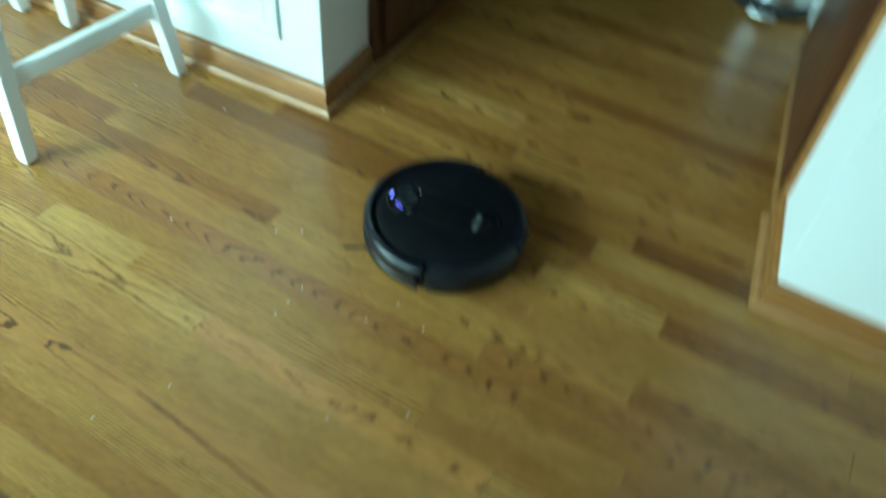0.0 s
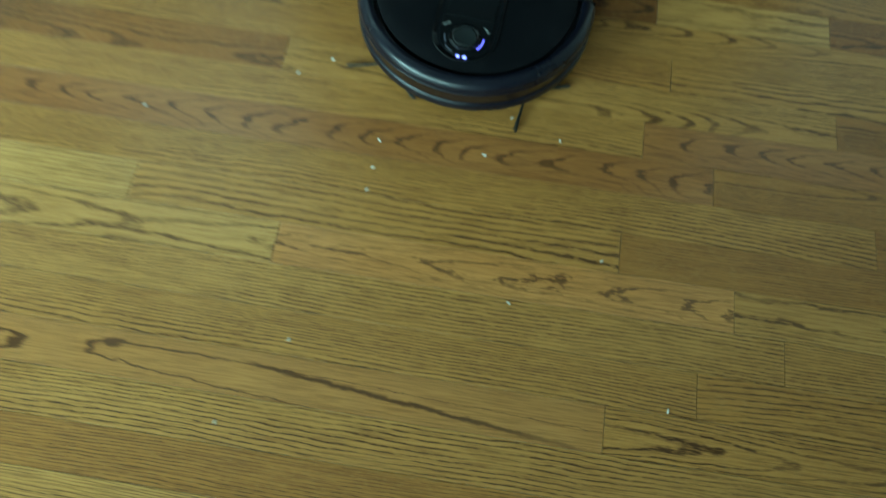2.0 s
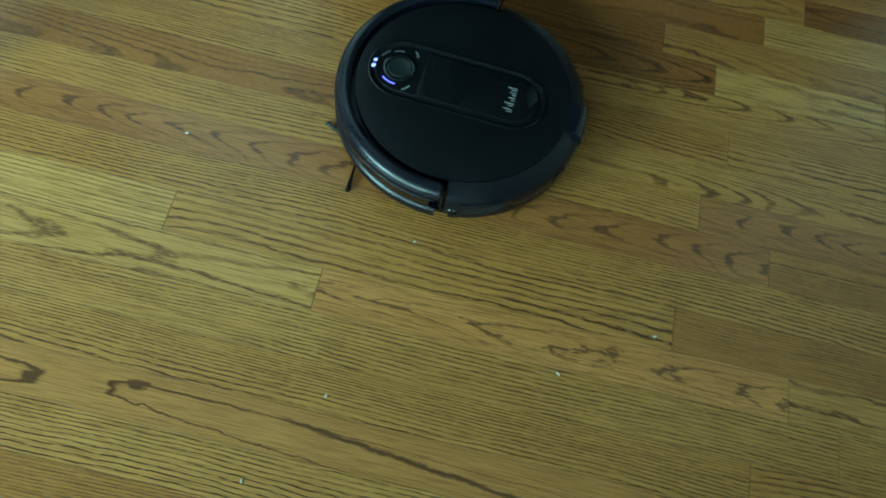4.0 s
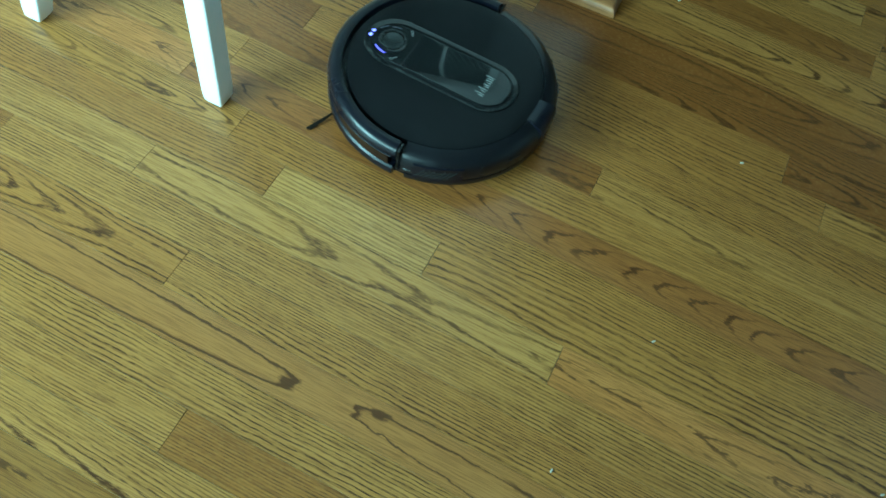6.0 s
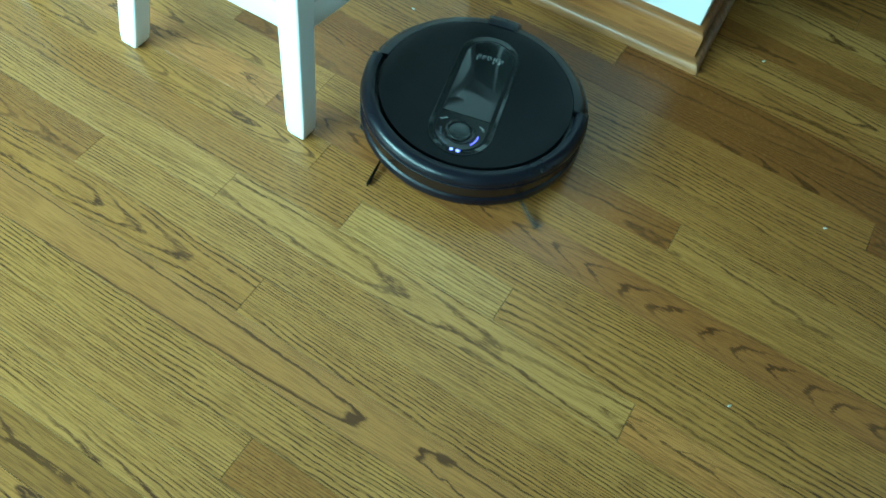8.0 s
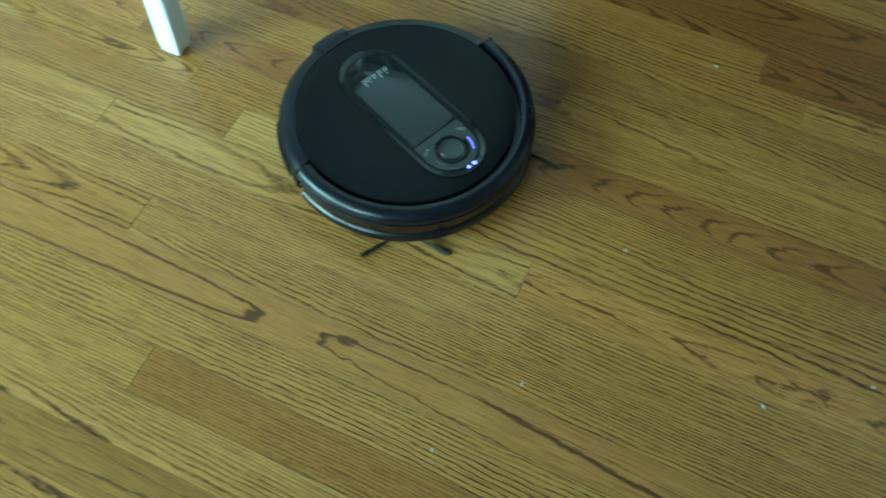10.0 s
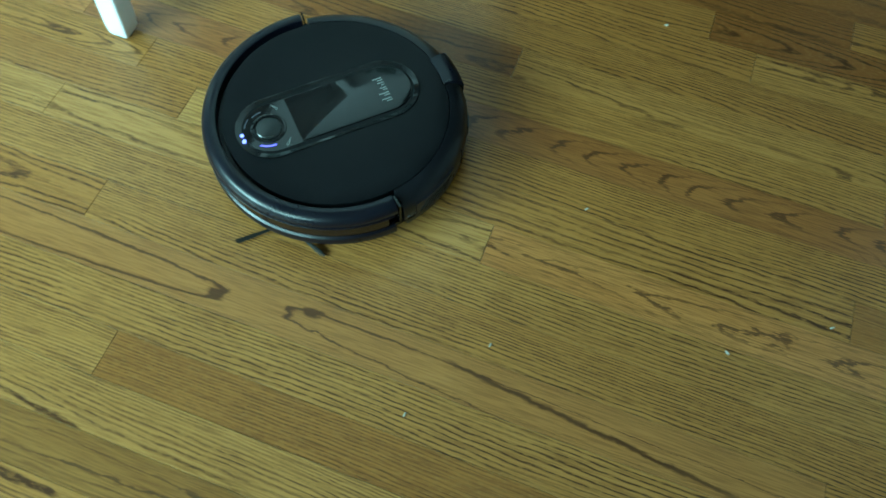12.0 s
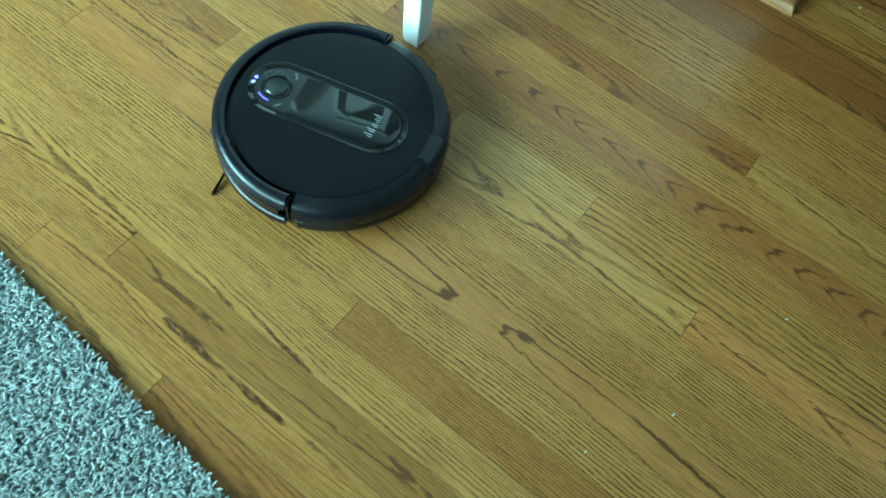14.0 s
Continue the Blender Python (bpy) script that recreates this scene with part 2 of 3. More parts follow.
def yarn():
    k = Nodes("rug_yarn")
    g = k.t.nodes.new("ShaderNodeNewGeometry")
    r = g.outputs["Random Per Island"]
    n = k.noise(k.coord(), 9.0, 3.0, 0.6)
    v = k.math("ADD", k.math("MULTIPLY", r, 0.75), k.math("MULTIPLY", n, 0.3))
    k.set(Base_Color=k.ramp(v, [(0.05, (0.26, 0.285, 0.28)), (0.35, (0.38, 0.41, 0.41)), (0.62, (0.46, 0.49, 0.49)), (0.95, (0.56, 0.60, 0.60))]),
          Roughness=0.9, Sheen_Weight=0.3)
    return k.mat


OAK = oak_floor()
CHEVRON = figured_oak("oak_chevron", 19.0, -0.55, (0.36, 0.162, 0.036), (0.41, 0.195, 0.047))
TONGUE = figured_oak("oak_tongue", 3.2, 1.0, (0.36, 0.19, 0.040), (0.41, 0.225, 0.050))
KNOTTY = knotty_oak()
BLOTCH = figured_oak("oak_blotch", 9.0, -0.7, (0.56, 0.275, 0.064), (0.61, 0.315, 0.078), 1.3)
GAP = painted("floor_gap", (0.035, 0.02, 0.01), 0.8)
WALL = painted("wall_paint", (0.80, 0.795, 0.81), 0.55, 260.0, 0.12, (0.77, 0.765, 0.78))
CEILING = painted("ceiling_paint", (0.8, 0.8, 0.79), 0.8, 200.0, 0.2)
WHITE = painted("white_lacquer", (0.84, 0.845, 0.855), 0.34, 90.0, 0.06, (0.80, 0.805, 0.82))
GRILLE = painted("grille_enamel", (0.76, 0.79, 0.8), 0.4, 150.0, 0.05)
# grey that stands in for the shade between the louvres
GRILLE_SHADE = painted("grille_painted_shade", (0.30, 0.34, 0.36), 0.7)
BASE_OAK = trim_wood("baseboard_oak", (0.31, 0.145, 0.042), (0.19, 0.080, 0.021))
SHOE_OAK = trim_wood("shoe_moulding_oak", (0.35, 0.185, 0.07), (0.22, 0.105, 0.034))
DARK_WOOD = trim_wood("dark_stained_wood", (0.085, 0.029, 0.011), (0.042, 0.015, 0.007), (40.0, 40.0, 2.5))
SATIN = plastic("satin_black_plastic", (0.0050, 0.0054, 0.0082), 0.34)
SATIN.node_tree.nodes["Principled BSDF"].inputs["Specular IOR Level"].default_value = 0.35
LID = plastic("lid_black_plastic", (0.0042, 0.0046, 0.0060), 0.38)
LID.node_tree.nodes["Principled BSDF"].inputs["Specular IOR Level"].default_value = 0.16
GLOSS = plastic("gloss_black_plastic", (0.005, 0.0056, 0.0066), 0.05, 0.0, 300.0, 0.01)
BUMPER = plastic("bumper_black_plastic", (0.0036, 0.0040, 0.0090), 0.29)
BUMPER.node_tree.nodes["Principled BSDF"].inputs["Specular IOR Level"].default_value = 0.4
WINDOW_PLASTIC = plastic("sensor_window_plastic", (0.014, 0.008, 0.006), 0.16)
WINDOW_PLASTIC.node_tree.nodes["Principled BSDF"].inputs["Specular IOR Level"].default_value = 0.35
PIT = plastic("groove_black", (0.004, 0.004, 0.004), 0.7)
RUBBER = plastic("rubber_black", (0.018, 0.018, 0.019), 0.75)
BRISTLE = plastic("bristle_black", (0.02, 0.02, 0.018), 0.6)
MARK = painted("pale_grey_print", (0.27, 0.285, 0.285), 0.45, 400.0, 0.01)
METAL_GREY = plastic("dim_silver_plastic", (0.055, 0.06, 0.065), 0.22, 0.3)
BUTTON = plastic("button_grey_plastic", (0.016, 0.018, 0.019), 0.2)
BLUE = glow("blue_led", (0.17, 0.12, 1.0), 1.9)
WHITE_BLUE = glow("white_blue_led", (0.26, 0.22, 1.0), 2.4)
DIM_LED = glow("dim_led", (0.5, 0.55, 0.75), 0.05)
STEEL = steel()
YARN = yarn()
RUG_BASE = painted("rug_backing", (0.27, 0.30, 0.30), 0.95, 300.0, 0.4)
CRUMB = painted("crumb_white", (0.55, 0.53, 0.47), 0.7, 600.0, 0.2)

# ---- mesh helpers ----


def part(name, bm, material, parent=None, label="", smooth_angle=35.0):
    """Links a bmesh as one mesh object, under parent if given."""
    me = bpy.data.meshes.new(name)
    bmesh.ops.recalc_face_normals(bm, faces=bm.faces)
    lim = radians(smooth_angle)
    for f in bm.faces:
        f.smooth = True
    for e in bm.edges:
        if len(e.link_faces) == 2 and e.calc_face_angle(0) > lim:
            e.smooth = False
    bm.to_mesh(me)
    bm.free()
    me.materials.append(material)
    ob = new(name, me)
    if parent is not None:
        ob.parent = parent
    if label:
        tagged(ob, label)
    return ob


def box(x0, x1, y0, y1, z0, z1, bevel=0.0, seg=2, bm=None):
    one = bmesh.new()
    bmesh.ops.create_cube(one, size=1.0)
    for v in one.verts:
        v.co = Vector((x0 + (v.co.x + 0.5) * (x1 - x0), y0 + (v.co.y + 0.5) * (y1 - y0), z0 + (v.co.z + 0.5) * (z1 - z0)))
    if bevel:
        bmesh.ops.bevel(one, geom=list(one.edges), offset=bevel, segments=seg, profile=0.5, affect="EDGES")
    if bm is None:
        return one
    me = bpy.data.meshes.new("tmp")
    one.to_mesh(me)
    bm.from_mesh(me)
    one.free()
    bpy.data.meshes.remove(me)
    return bm


def lathe(profile, a0=0.0, a1=360.0, n=72, bm=None):
    """Turns (r, z) points about z from a0 to a1 degrees; ends of an open arc are closed."""
    bm = bm or bmesh.new()
    full = abs(a1 - a0) >= 359.9
    steps = n if full else n + 1
    rings = []
    for i in range(steps):
        a = radians(a0 + (a1 - a0) * i / n)
        rings.append([bm.verts.new((r * math.cos(a), r * math.sin(a), z)) for r, z in profile])
    for i in range(n):
        p, q = rings[i], rings[(i + 1) % steps]
        for j in range(len(profile) - 1):
            if profile[j][0] < 1e-6 and profile[j + 1][0] < 1e-6:
                continue
            bm.faces.new((p[j], p[j + 1], q[j + 1], q[j]))
    if not full and profile[0] == profile[-1]:
        for rg in (rings[0], rings[-1]):
            bm.faces.new(rg[:-1])
    bmesh.ops.remove_doubles(bm, verts=bm.verts, dist=1e-5)
    return bm


def stadium(x0, x1, r, n=20, wide=1.0):
    """Outline of a slot from x0 to x1 with round ends of half width r."""
    out = []
    for i in range(n + 1):
        a = -math.pi / 2 + math.pi * i / n
        out.append((x1 - r + r * math.cos(a), wide * r * math.sin(a)))
    for i in range(n + 1):
        a = math.pi / 2 + math.pi * i / n
        out.append((x0 + r + r * math.cos(a), wide * r * math.sin(a)))
    return out


def slab(levels, bm=None):
    """Stacks outlines [(points, z), ...] of equal length into a closed solid."""
    bm = bm or bmesh.new()
    rings = [[bm.verts.new((x, y, z)) for x, y in pts] for pts, z in levels]
    for a, b in zip(rings, rings[1:]):
        for i in range(len(a)):
            j = (i + 1) % len(a)
            bm.faces.new((a[i], a[j], b[j], b[i]))
    bm.faces.new(list(reversed(rings[0])))
    bm.faces.new(rings[-1])
    return bm


def swept(path, profile, bm=None):
    """Sweeps a closed profile [(out, z)] along a flat path [(x, y)] with mitred corners; out is to the right of the way."""
    bm = bm or bmesh.new()
    rings = []
    for i, p in enumerate(path):
        p = Vector(p)
        d0 = (p - Vector(path[i - 1])).normalized() if i else None
        d1 = (Vector(path[i + 1]) - p).normalized() if i < len(path) - 1 else None
        d0, d1 = d0 or d1, d1 or d0
        n0, n1 = Vector((d0.y, -d0.x)), Vector((d1.y, -d1.x))
        m = (n0 + n1).normalized()
        m /= max(m.dot(n0), 0.2)
        rings.append([bm.verts.new((p.x + m.x * o, p.y + m.y * o, z)) for o, z in profile])
    for a, b in zip(rings, rings[1:]):
        for j in range(len(profile)):
            q = (j + 1) % len(profile)
            bm.faces.new((a[j], a[q], b[q], b[j]))
    bm.faces.new(rings[0])
    bm.faces.new(list(reversed(rings[-1])))
    return bm


def holder(name, m, label, category, group=""):
    ob = new(name)
    ob.empty_display_size = 0.05
    ob.matrix_basis = m
    return tagged(ob, label, category, group)


# ---- the room ----
W = 0.0572
HALL_L, HALL_R = -0.175, 0.872
NORTH = pose(HALL_L, 0.603, 0, 0, 0, 2.6)


def structure(name, bm, mat, label, m=None):
    ob = part(name, bm, mat)
    tagged(ob, label, "wall" if name.startswith("wall") else name.split("_")[0], kind="structure")
    if m is not None:
        ob.matrix_basis = m
    return ob


def rooms():
    structure("wall_north_left", box(-2.4, 0.0, 0.0, 0.205, 0, 2.45, 0.004), WALL, "smooth white painted wall above an oak baseboard", NORTH)
    end = [(HALL_R + 0.003, 0.592), (2.3, 0.592), (2.3, 0.835), (HALL_R - 0.034, 0.835)]
    structure("wall_north_right", slab([(end, 0.0), (end, 2.45)]), WALL, "smooth white painted wall end beside the hall")
    structure("wall_east", box(2.3, 2.42, -2.9, 0.835, 0, 2.45), WALL, "plain white painted wall")
    # opening made for the added south fill lamp
    bm = box(-2.62, -1.85, -2.9, -2.78, 0, 2.45)
    box(-0.25, 2.42, -2.9, -2.78, 0, 2.45, bm=bm)
    box(-1.85, -0.25, -2.9, -2.78, 0, 0.70, bm=bm)
    box(-1.85, -0.25, -2.9, -2.78, 1.90, 2.45, bm=bm)
    structure("wall_south", bm, WALL, "white painted wall with a wide window opening")
    bm = box(-2.62, -2.5, -1.17, 0.9, 0, 2.45)
    box(-2.62, -2.5, -2.78, -1.17, 0, 0.65, bm=bm)
    box(-2.62, -2.5, -2.78, -1.17, 1.85, 2.45, bm=bm)
    structure("wall_west", bm, WALL, "white painted wall with a wide window opening")
    structure("ceiling", box(-2.62, 2.42, -2.9, 3.4, 2.45, 2.57), CEILING, "flat white painted ceiling")
    # unseen header, added to keep room light out of the hall
    structure("wall_hall_header", box(HALL_L + 0.012, HALL_R - 0.002, 0.615, 0.83, 2.05, 2.449), WALL, "unseen white header over the hall opening, added to darken the hall")
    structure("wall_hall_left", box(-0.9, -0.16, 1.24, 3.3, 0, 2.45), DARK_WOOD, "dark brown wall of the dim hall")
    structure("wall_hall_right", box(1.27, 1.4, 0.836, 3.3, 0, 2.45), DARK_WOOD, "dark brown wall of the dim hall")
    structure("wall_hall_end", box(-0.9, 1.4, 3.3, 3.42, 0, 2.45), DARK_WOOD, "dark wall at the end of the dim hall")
    w = structure("window_1", box(-2.58, -2.54, -2.77, -1.17, 0.65, 0.70), WHITE, "unseen white framed window, assumed for its daylight")
    for y in (-2.77, -2.0, -1.22):
        part("window_frame", box(-2.58, -2.54, y, y + 0.05, 0.70, 1.80), WHITE, w)
    part("window_frame", box(-2.58, -2.54, -2.77, -1.17, 1.80, 1.846), WHITE, w)
    # unseen second window, put round the south fill lamp
    w = structure("window_2", box(-1.85, -0.25, -2.86, -2.82, 0.70, 0.75), WHITE, "unseen white framed window, assumed for its daylight")
    for x in (-1.85, -1.075, -0.30):
        part("window_frame", box(x, x + 0.05, -2.86, -2.82, 0.75, 1.85), WHITE, w)
    part("window_frame", box(-1.85, -0.25, -2.86, -2.82, 1.85, 1.896), WHITE, w)


def trims():
    prof = [(0, 0.0), (0.013, 0.0), (0.013, 0.052), (0.011, 0.061), (0.006, 0.067), (0, 0.069)]
    shoe = [(0.0131, 0.0), (0.029, 0.0), (0.0285, 0.006), (0.025, 0.013), (0.0195, 0.018), (0.0131, 0.0195)]
    n = NORTH
    left = [n @ Vector((x, y, 0)) for x, y in ((-2.38, 0.0), (0.0, 0.0), (0.0, 0.203))]
    left = [(v.x, v.y) for v in left]
    right = [(HALL_R - 0.034, 0.833), (HALL_R + 0.003, 0.592), (2.29, 0.592)]
    for nm, path, lab in (("baseboard_left", left, "honey oak baseboard along the white wall"), ("baseboard_right", right, "honey oak baseboard round the white wall end")):
        b = structure(nm, swept(path, prof), BASE_OAK, lab)
        part("shoe_moulding", swept(path, shoe), SHOE_OAK, b, "paler quarter-round oak shoe moulding")
    structure("trim_casing", box(HALL_R - 0.050, HALL_R + 0.02, 0.838, 0.862, 0, 2.1, 0.005), BASE_OAK, "honey oak door casing, chipped at its edge")


def dark_cabinets():
    """Dark stained cabinets on both sides of the hall."""
    for m, depth, y1, face in ((pose(-0.165, 0.80, 0), 0.55, 0.40, 1), (pose(0.832, 0.868, 0, 0, 0, 8.0), 0.36, 0.64, -1)):
        c = holder("base_cabinet", m, "dark brown stained wooden cabinet in the hall", "cabinet", "dark cabinets")

        def slice_of(a, b):
            return sorted((a * face, b * face))

        part("body", box(*slice_of(-depth, 0.0), 0.0, y1, 0.02, 2.1, 0.004), DARK_WOOD, c)
        part("side_panel", box(*slice_of(0.0, 0.016), 0.03, y1 - 0.03, 0.06, 2.05, 0.003), DARK_WOOD, c)
        part("shoe_moulding", box(*slice_of(0.0, 0.012), 0.0, y1, 0.0, 0.019, 0.004), SHOE_OAK, c, "paler wood strip along its foot")


def hall_post():
    p = holder("white_door", pose(0.742, 1.56, 0, 0, 0, 8.0), "white painted door edge standing in the dim hall", "door")
    part("panel", box(0.0, 0.035, 0.0, 0.6, 0.01, 2.0, 0.004), WHITE, p)
    part("foot_seal", box(0.004, 0.031, 0.01, 0.59, 0.0, 0.012), RUBBER, p)


def trash_can():
    t = holder("trash_can", pose(0.60, 1.80, 0), "round brushed steel trash can with a black foot ring", "trash can")
    part("base_ring", lathe([(0.0, 0.0), (0.139, 0.0), (0.143, 0.006), (0.143, 0.034), (0.139, 0.04), (0.0, 0.04)]), RUBBER, t, "black plastic foot ring")
    part("body", lathe([(0.0, 0.041), (0.136, 0.041), (0.137, 0.05), (0.137, 0.56), (0.134, 0.57), (0.0, 0.57)]), STEEL, t)
    part("lid", lathe([(0.0, 0.571), (0.139, 0.571), (0.141, 0.58), (0.137, 0.6), (0.1, 0.62), (0.0, 0.628)]), RUBBER, t, "black lid")
    part("pedal", box(-0.04, 0.04, -0.185, -0.14, 0.012, 0.022, 0.004), STEEL, t)


def wall_grille():
    """A louvred return-air grille on the white wall."""
    g = holder("wall_vent", NORTH, "white enamelled return air grille with fine louvres on the wall", "vent")
    x0, x1, z0, z1 = -0.60, -0.108, 0.152, 0.50
    # flat plate in place of a duct, its depth shade put into the colour
    part("backing", box(x0 + 0.02, x1 - 0.02, -0.004, -0.0005, z0 + 0.02, z1 - 0.02), GRILLE_SHADE, g, "flat grey plate behind the louvres, coloured as their shade")
    for a, b, c, d in ((x0, x1, z0, z0 + 0.034), (x0, x1, z1 - 0.034, z1), (x0, x0 + 0.034, z0 + 0.034, z1 - 0.034), (x1 - 0.034, x1, z0 + 0.034, z1 - 0.034), (-0.297, -0.281, z0 + 0.034, z1 - 0.034)):
        part("frame", box(a, b, -0.0095, -0.0045, c, d, 0.002), GRILLE, g)
    z = z0 + 0.04
    while z < z1 - 0.038:
        for a, b in ((x0 + 0.0345, -0.2975), (-0.2805, x1 - 0.0345)):
            bm = box(a, b, -0.0055, 0.0055, -0.0006, 0.0006)
            s = part("slat", bm, GRILLE, g)
            s.matrix_basis = pose(0, -0.0095, z, 40, 0, 0)
        z += 0.0095


def stool(m, label):
    """A white stool: splayed square legs, stretchers, apron and a shaped seat."""
    s = holder("stool", m, label, "stool", "white stools")
    feet = ((-0.160, -0.210), (0.147, -0.205), (0.188, 0.205), (-0.168, 0.203))

    def leg_axis(fx, fy, z):
        return fx - math.copysign(0.11, fx) * z, fy + (0.16 if fy < 0 else -0.04) * z

    for fx, fy in feet:
        bm = bmesh.new()
        levels = []
        for z, hw in ((0.003, 0.0118), (0.008, 0.0145), (0.022, 0.0158), (0.30, 0.0178), (0.585, 0.0185)):
            cx, cy = leg_axis(fx, fy, z)
            c = 0.0016
            o = [(-hw + c, -hw), (hw - c, -hw), (hw, -hw + c), (hw, hw - c), (hw - c, hw), (-hw + c, hw), (-hw, hw - c), (-hw, -hw + c)]
            levels.append(([(cx + a, cy + b) for a, b in o], z))
        leg = part("leg", slab(levels, bm), WHITE, s)
        part("glide", lathe([(0, 0), (0.011, 0), (0.012, 0.0015), (0.012, 0.0032), (0, 0.0032)], n=16), RUBBER, leg, "dark felt glide").matrix_basis = pose(fx, fy, 0)
    def on_leg(n, z):
        return Vector((*leg_axis(*feet[n], z), z))

    def rail(name, a, b, z, high, thick):
        p, q = on_leg(a, z), on_leg(b, z)
        ln = (q - p).length / 2 - 0.0165
        ob = part(name, box(-ln, ln, -thick / 2, thick / 2, -high / 2, high / 2, 0.0028), WHITE, s)
        ob.matrix_basis = Matrix.Translation((p + q) / 2) @ Matrix.Rotation(math.atan2(q.y - p.y, q.x - p.x), 4, "Z")

    for a, b, z in ((0, 1, 0.182), (1, 2, 0.178), (3, 0, 0.178), (2, 3, 0.262)):
        rail("stretcher", a, b, z, 0.040, 0.020)
        rail("apron", a, b, 0.548, 0.07, 0.018)
    bm = box(-0.15, 0.165, -0.16, 0.215, 0.5855, 0.622, 0.012, 3)
    part("seat", bm, WHITE, s)
    return s


# ---- the robot vacuum ----
TOP = 0.073


def arc_bar(r0, r1, a0, a1, z0, z1, n=12):
    return lathe([(r0, z0), (r1, z0), (r1, z1), (r0, z1), (r0, z0)], a0, a1, n)


def lettering(word, size, m, parent, name, mat):
    c = bpy.data.curves.new("word", "FONT")
    c.body, c.size, c.extrude, c.align_x, c.align_y = word, size, 0.0002, "CENTER", "CENTER"
    tmp = bpy.data.objects.new("word", c)
    scene.collection.objects.link(tmp)
    me = bpy.data.meshes.new_from_object(tmp.evaluated_get(bpy.context.evaluated_depsgraph_get()))
    bpy.data.objects.remove(tmp)
    me.materials.clear()
    me.materials.append(mat)
    ob = new(name, me)
    ob.parent = parent
    ob.matrix_basis = m
    return ob


def robot_vacuum():
    """A round robot vacuum; it drives towards its +x."""
    v = holder("robot_vacuum", pose(0, 0, 0), "round black robot vacuum with glossy oval top panel and blue lights", "robot vacuum")
    R = 0.163
    # body, behind and under
    part("chassis", lathe([(0, 0.010), (0.120, 0.010), (0.152, 0.012), (0.1575, 0.018), (0.1575, 0.024), (0.150, 0.026), (0.150, 0.060), (0, 0.060)], n=96), SATIN, v)
    rear = [(0.1396, 0.0262), (0.1600, 0.0262), (0.1622, 0.031), (R, 0.042), (0.1624, 0.0515), (0.1600, 0.0590), (0.1550, 0.0645), (0.1480, 0.0680), (0.1396, 0.0700), (0.1396, 0.0262)]
    shell = part("rear_shell", lathe(rear, 97, 263, 60), SATIN, v)
    part("side_skirt", lathe([(0.150, 0.0122), (0.1590, 0.0130), (0.1612, 0.0165), (0.1612, 0.0255), (0.150, 0.0255), (0.150, 0.0122)], 99, 261, 48), SATIN, v)
    # lid
    part("lid", lathe([(0, TOP), (0.06, TOP - 0.0002), (0.12, TOP - 0.0010), (0.134, TOP - 0.0022), (0.1385, TOP - 0.0030), (0.1393, 0.0605), (0, 0.0605)], n=96), LID, v)
    # bumper, front half: top lip, dark sensor band, lower lip
    bump = part("bumper", lathe([(0.1440, 0.0605), (0.1470, 0.0605), (0.1560, 0.0600), (0.1625, 0.0565), (0.1640, 0.0600), (0.1630, 0.0660), (0.1590, 0.0715), (0.1530, 0.0742), (0.1480, 0.0745), (0.1452, 0.0728), (0.1440, 0.0605)], -94, 94, 72), BUMPER, v)
    part("sensor_window", lathe([(0.1520, 0.0310), (0.1612, 0.0310), (0.1620, 0.0440), (0.1618, 0.0562), (0.1520, 0.0562), (0.1520, 0.0310)], -90, 90, 72), WINDOW_PLASTIC, bump, "dark smoked sensor band")
    part("upper_ridge", lathe([(0.1560, 0.0563), (0.1642, 0.0540), (0.1648, 0.0556), (0.1640, 0.0573), (0.1560, 0.0590), (0.1560, 0.0563)], -92, 92, 72), BUMPER, bump)
    part("lower_lip", lathe([(0.1500, 0.0125), (0.1600, 0.0130), (0.1636, 0.0160), (0.1646, 0.0215), (0.1636, 0.0285), (0.1612, 0.0308), (0.1500, 0.0308), (0.1500, 0.0125)], -93, 93, 72), BUMPER, bump)
    for s in (-1, 1):
        a = 95.2 * s
        part("bumper_end", arc_bar(0.1465, 0.1625, a - 0.4, a + 0.4, 0.030, 0.0700, 3), GLOSS, bump, "thin gloss edge at the bumper's end")
    # side vents and sensors on both flanks
    for s in (-1, 1):
        flank = part("vent_panel", lathe([(0.158, 0.027), (0.1640, 0.0285), (0.1640, 0.055), (0.158, 0.0575), (0.158, 0.027)], s * 103, s * 127, 14), BUMPER, v, "black side panel with slanted vent slots")
        for i in range(7):
            bm = box(-0.0013, 0.0013, -0.0006, 0.0006, -0.0105, 0.0105)
            a = radians(s * (107.0 + 2.45 * i))
            q = part("vent_slot", bm, PIT, flank)
            q.matrix_basis = Matrix.Translation((0.1641 * math.cos(a), 0.1641 * math.sin(a), 0.042)) @ Matrix.Rotation(a + math.pi / 2, 4, "Z") @ Matrix.Rotation(radians(38 * s), 4, "Y")
        for a, r in ((99.5, 0.0032), (101.6, 0.0022)):
            sc = part("screw", lathe([(0, 0.0012), (r * 0.7, 0.001), (r, 0.0), (0, 0)], n=14), METAL_GREY, flank, "small shiny contact")
            sc.matrix_basis = pose(0, 0, 0, 0, 0, s * a) @ pose(0.1625, 0, 0.037, 0, 90, 0)
        part("side_sensor", arc_bar(0.158, 0.1638, s * 150, s * 157, 0.034, 0.052, 5), SATIN, v, "small dark side sensor")
        part("seam", arc_bar(0.160, 0.1634, s * 136.0, s * 136.5, 0.030, 0.056, 2), PIT, shell)
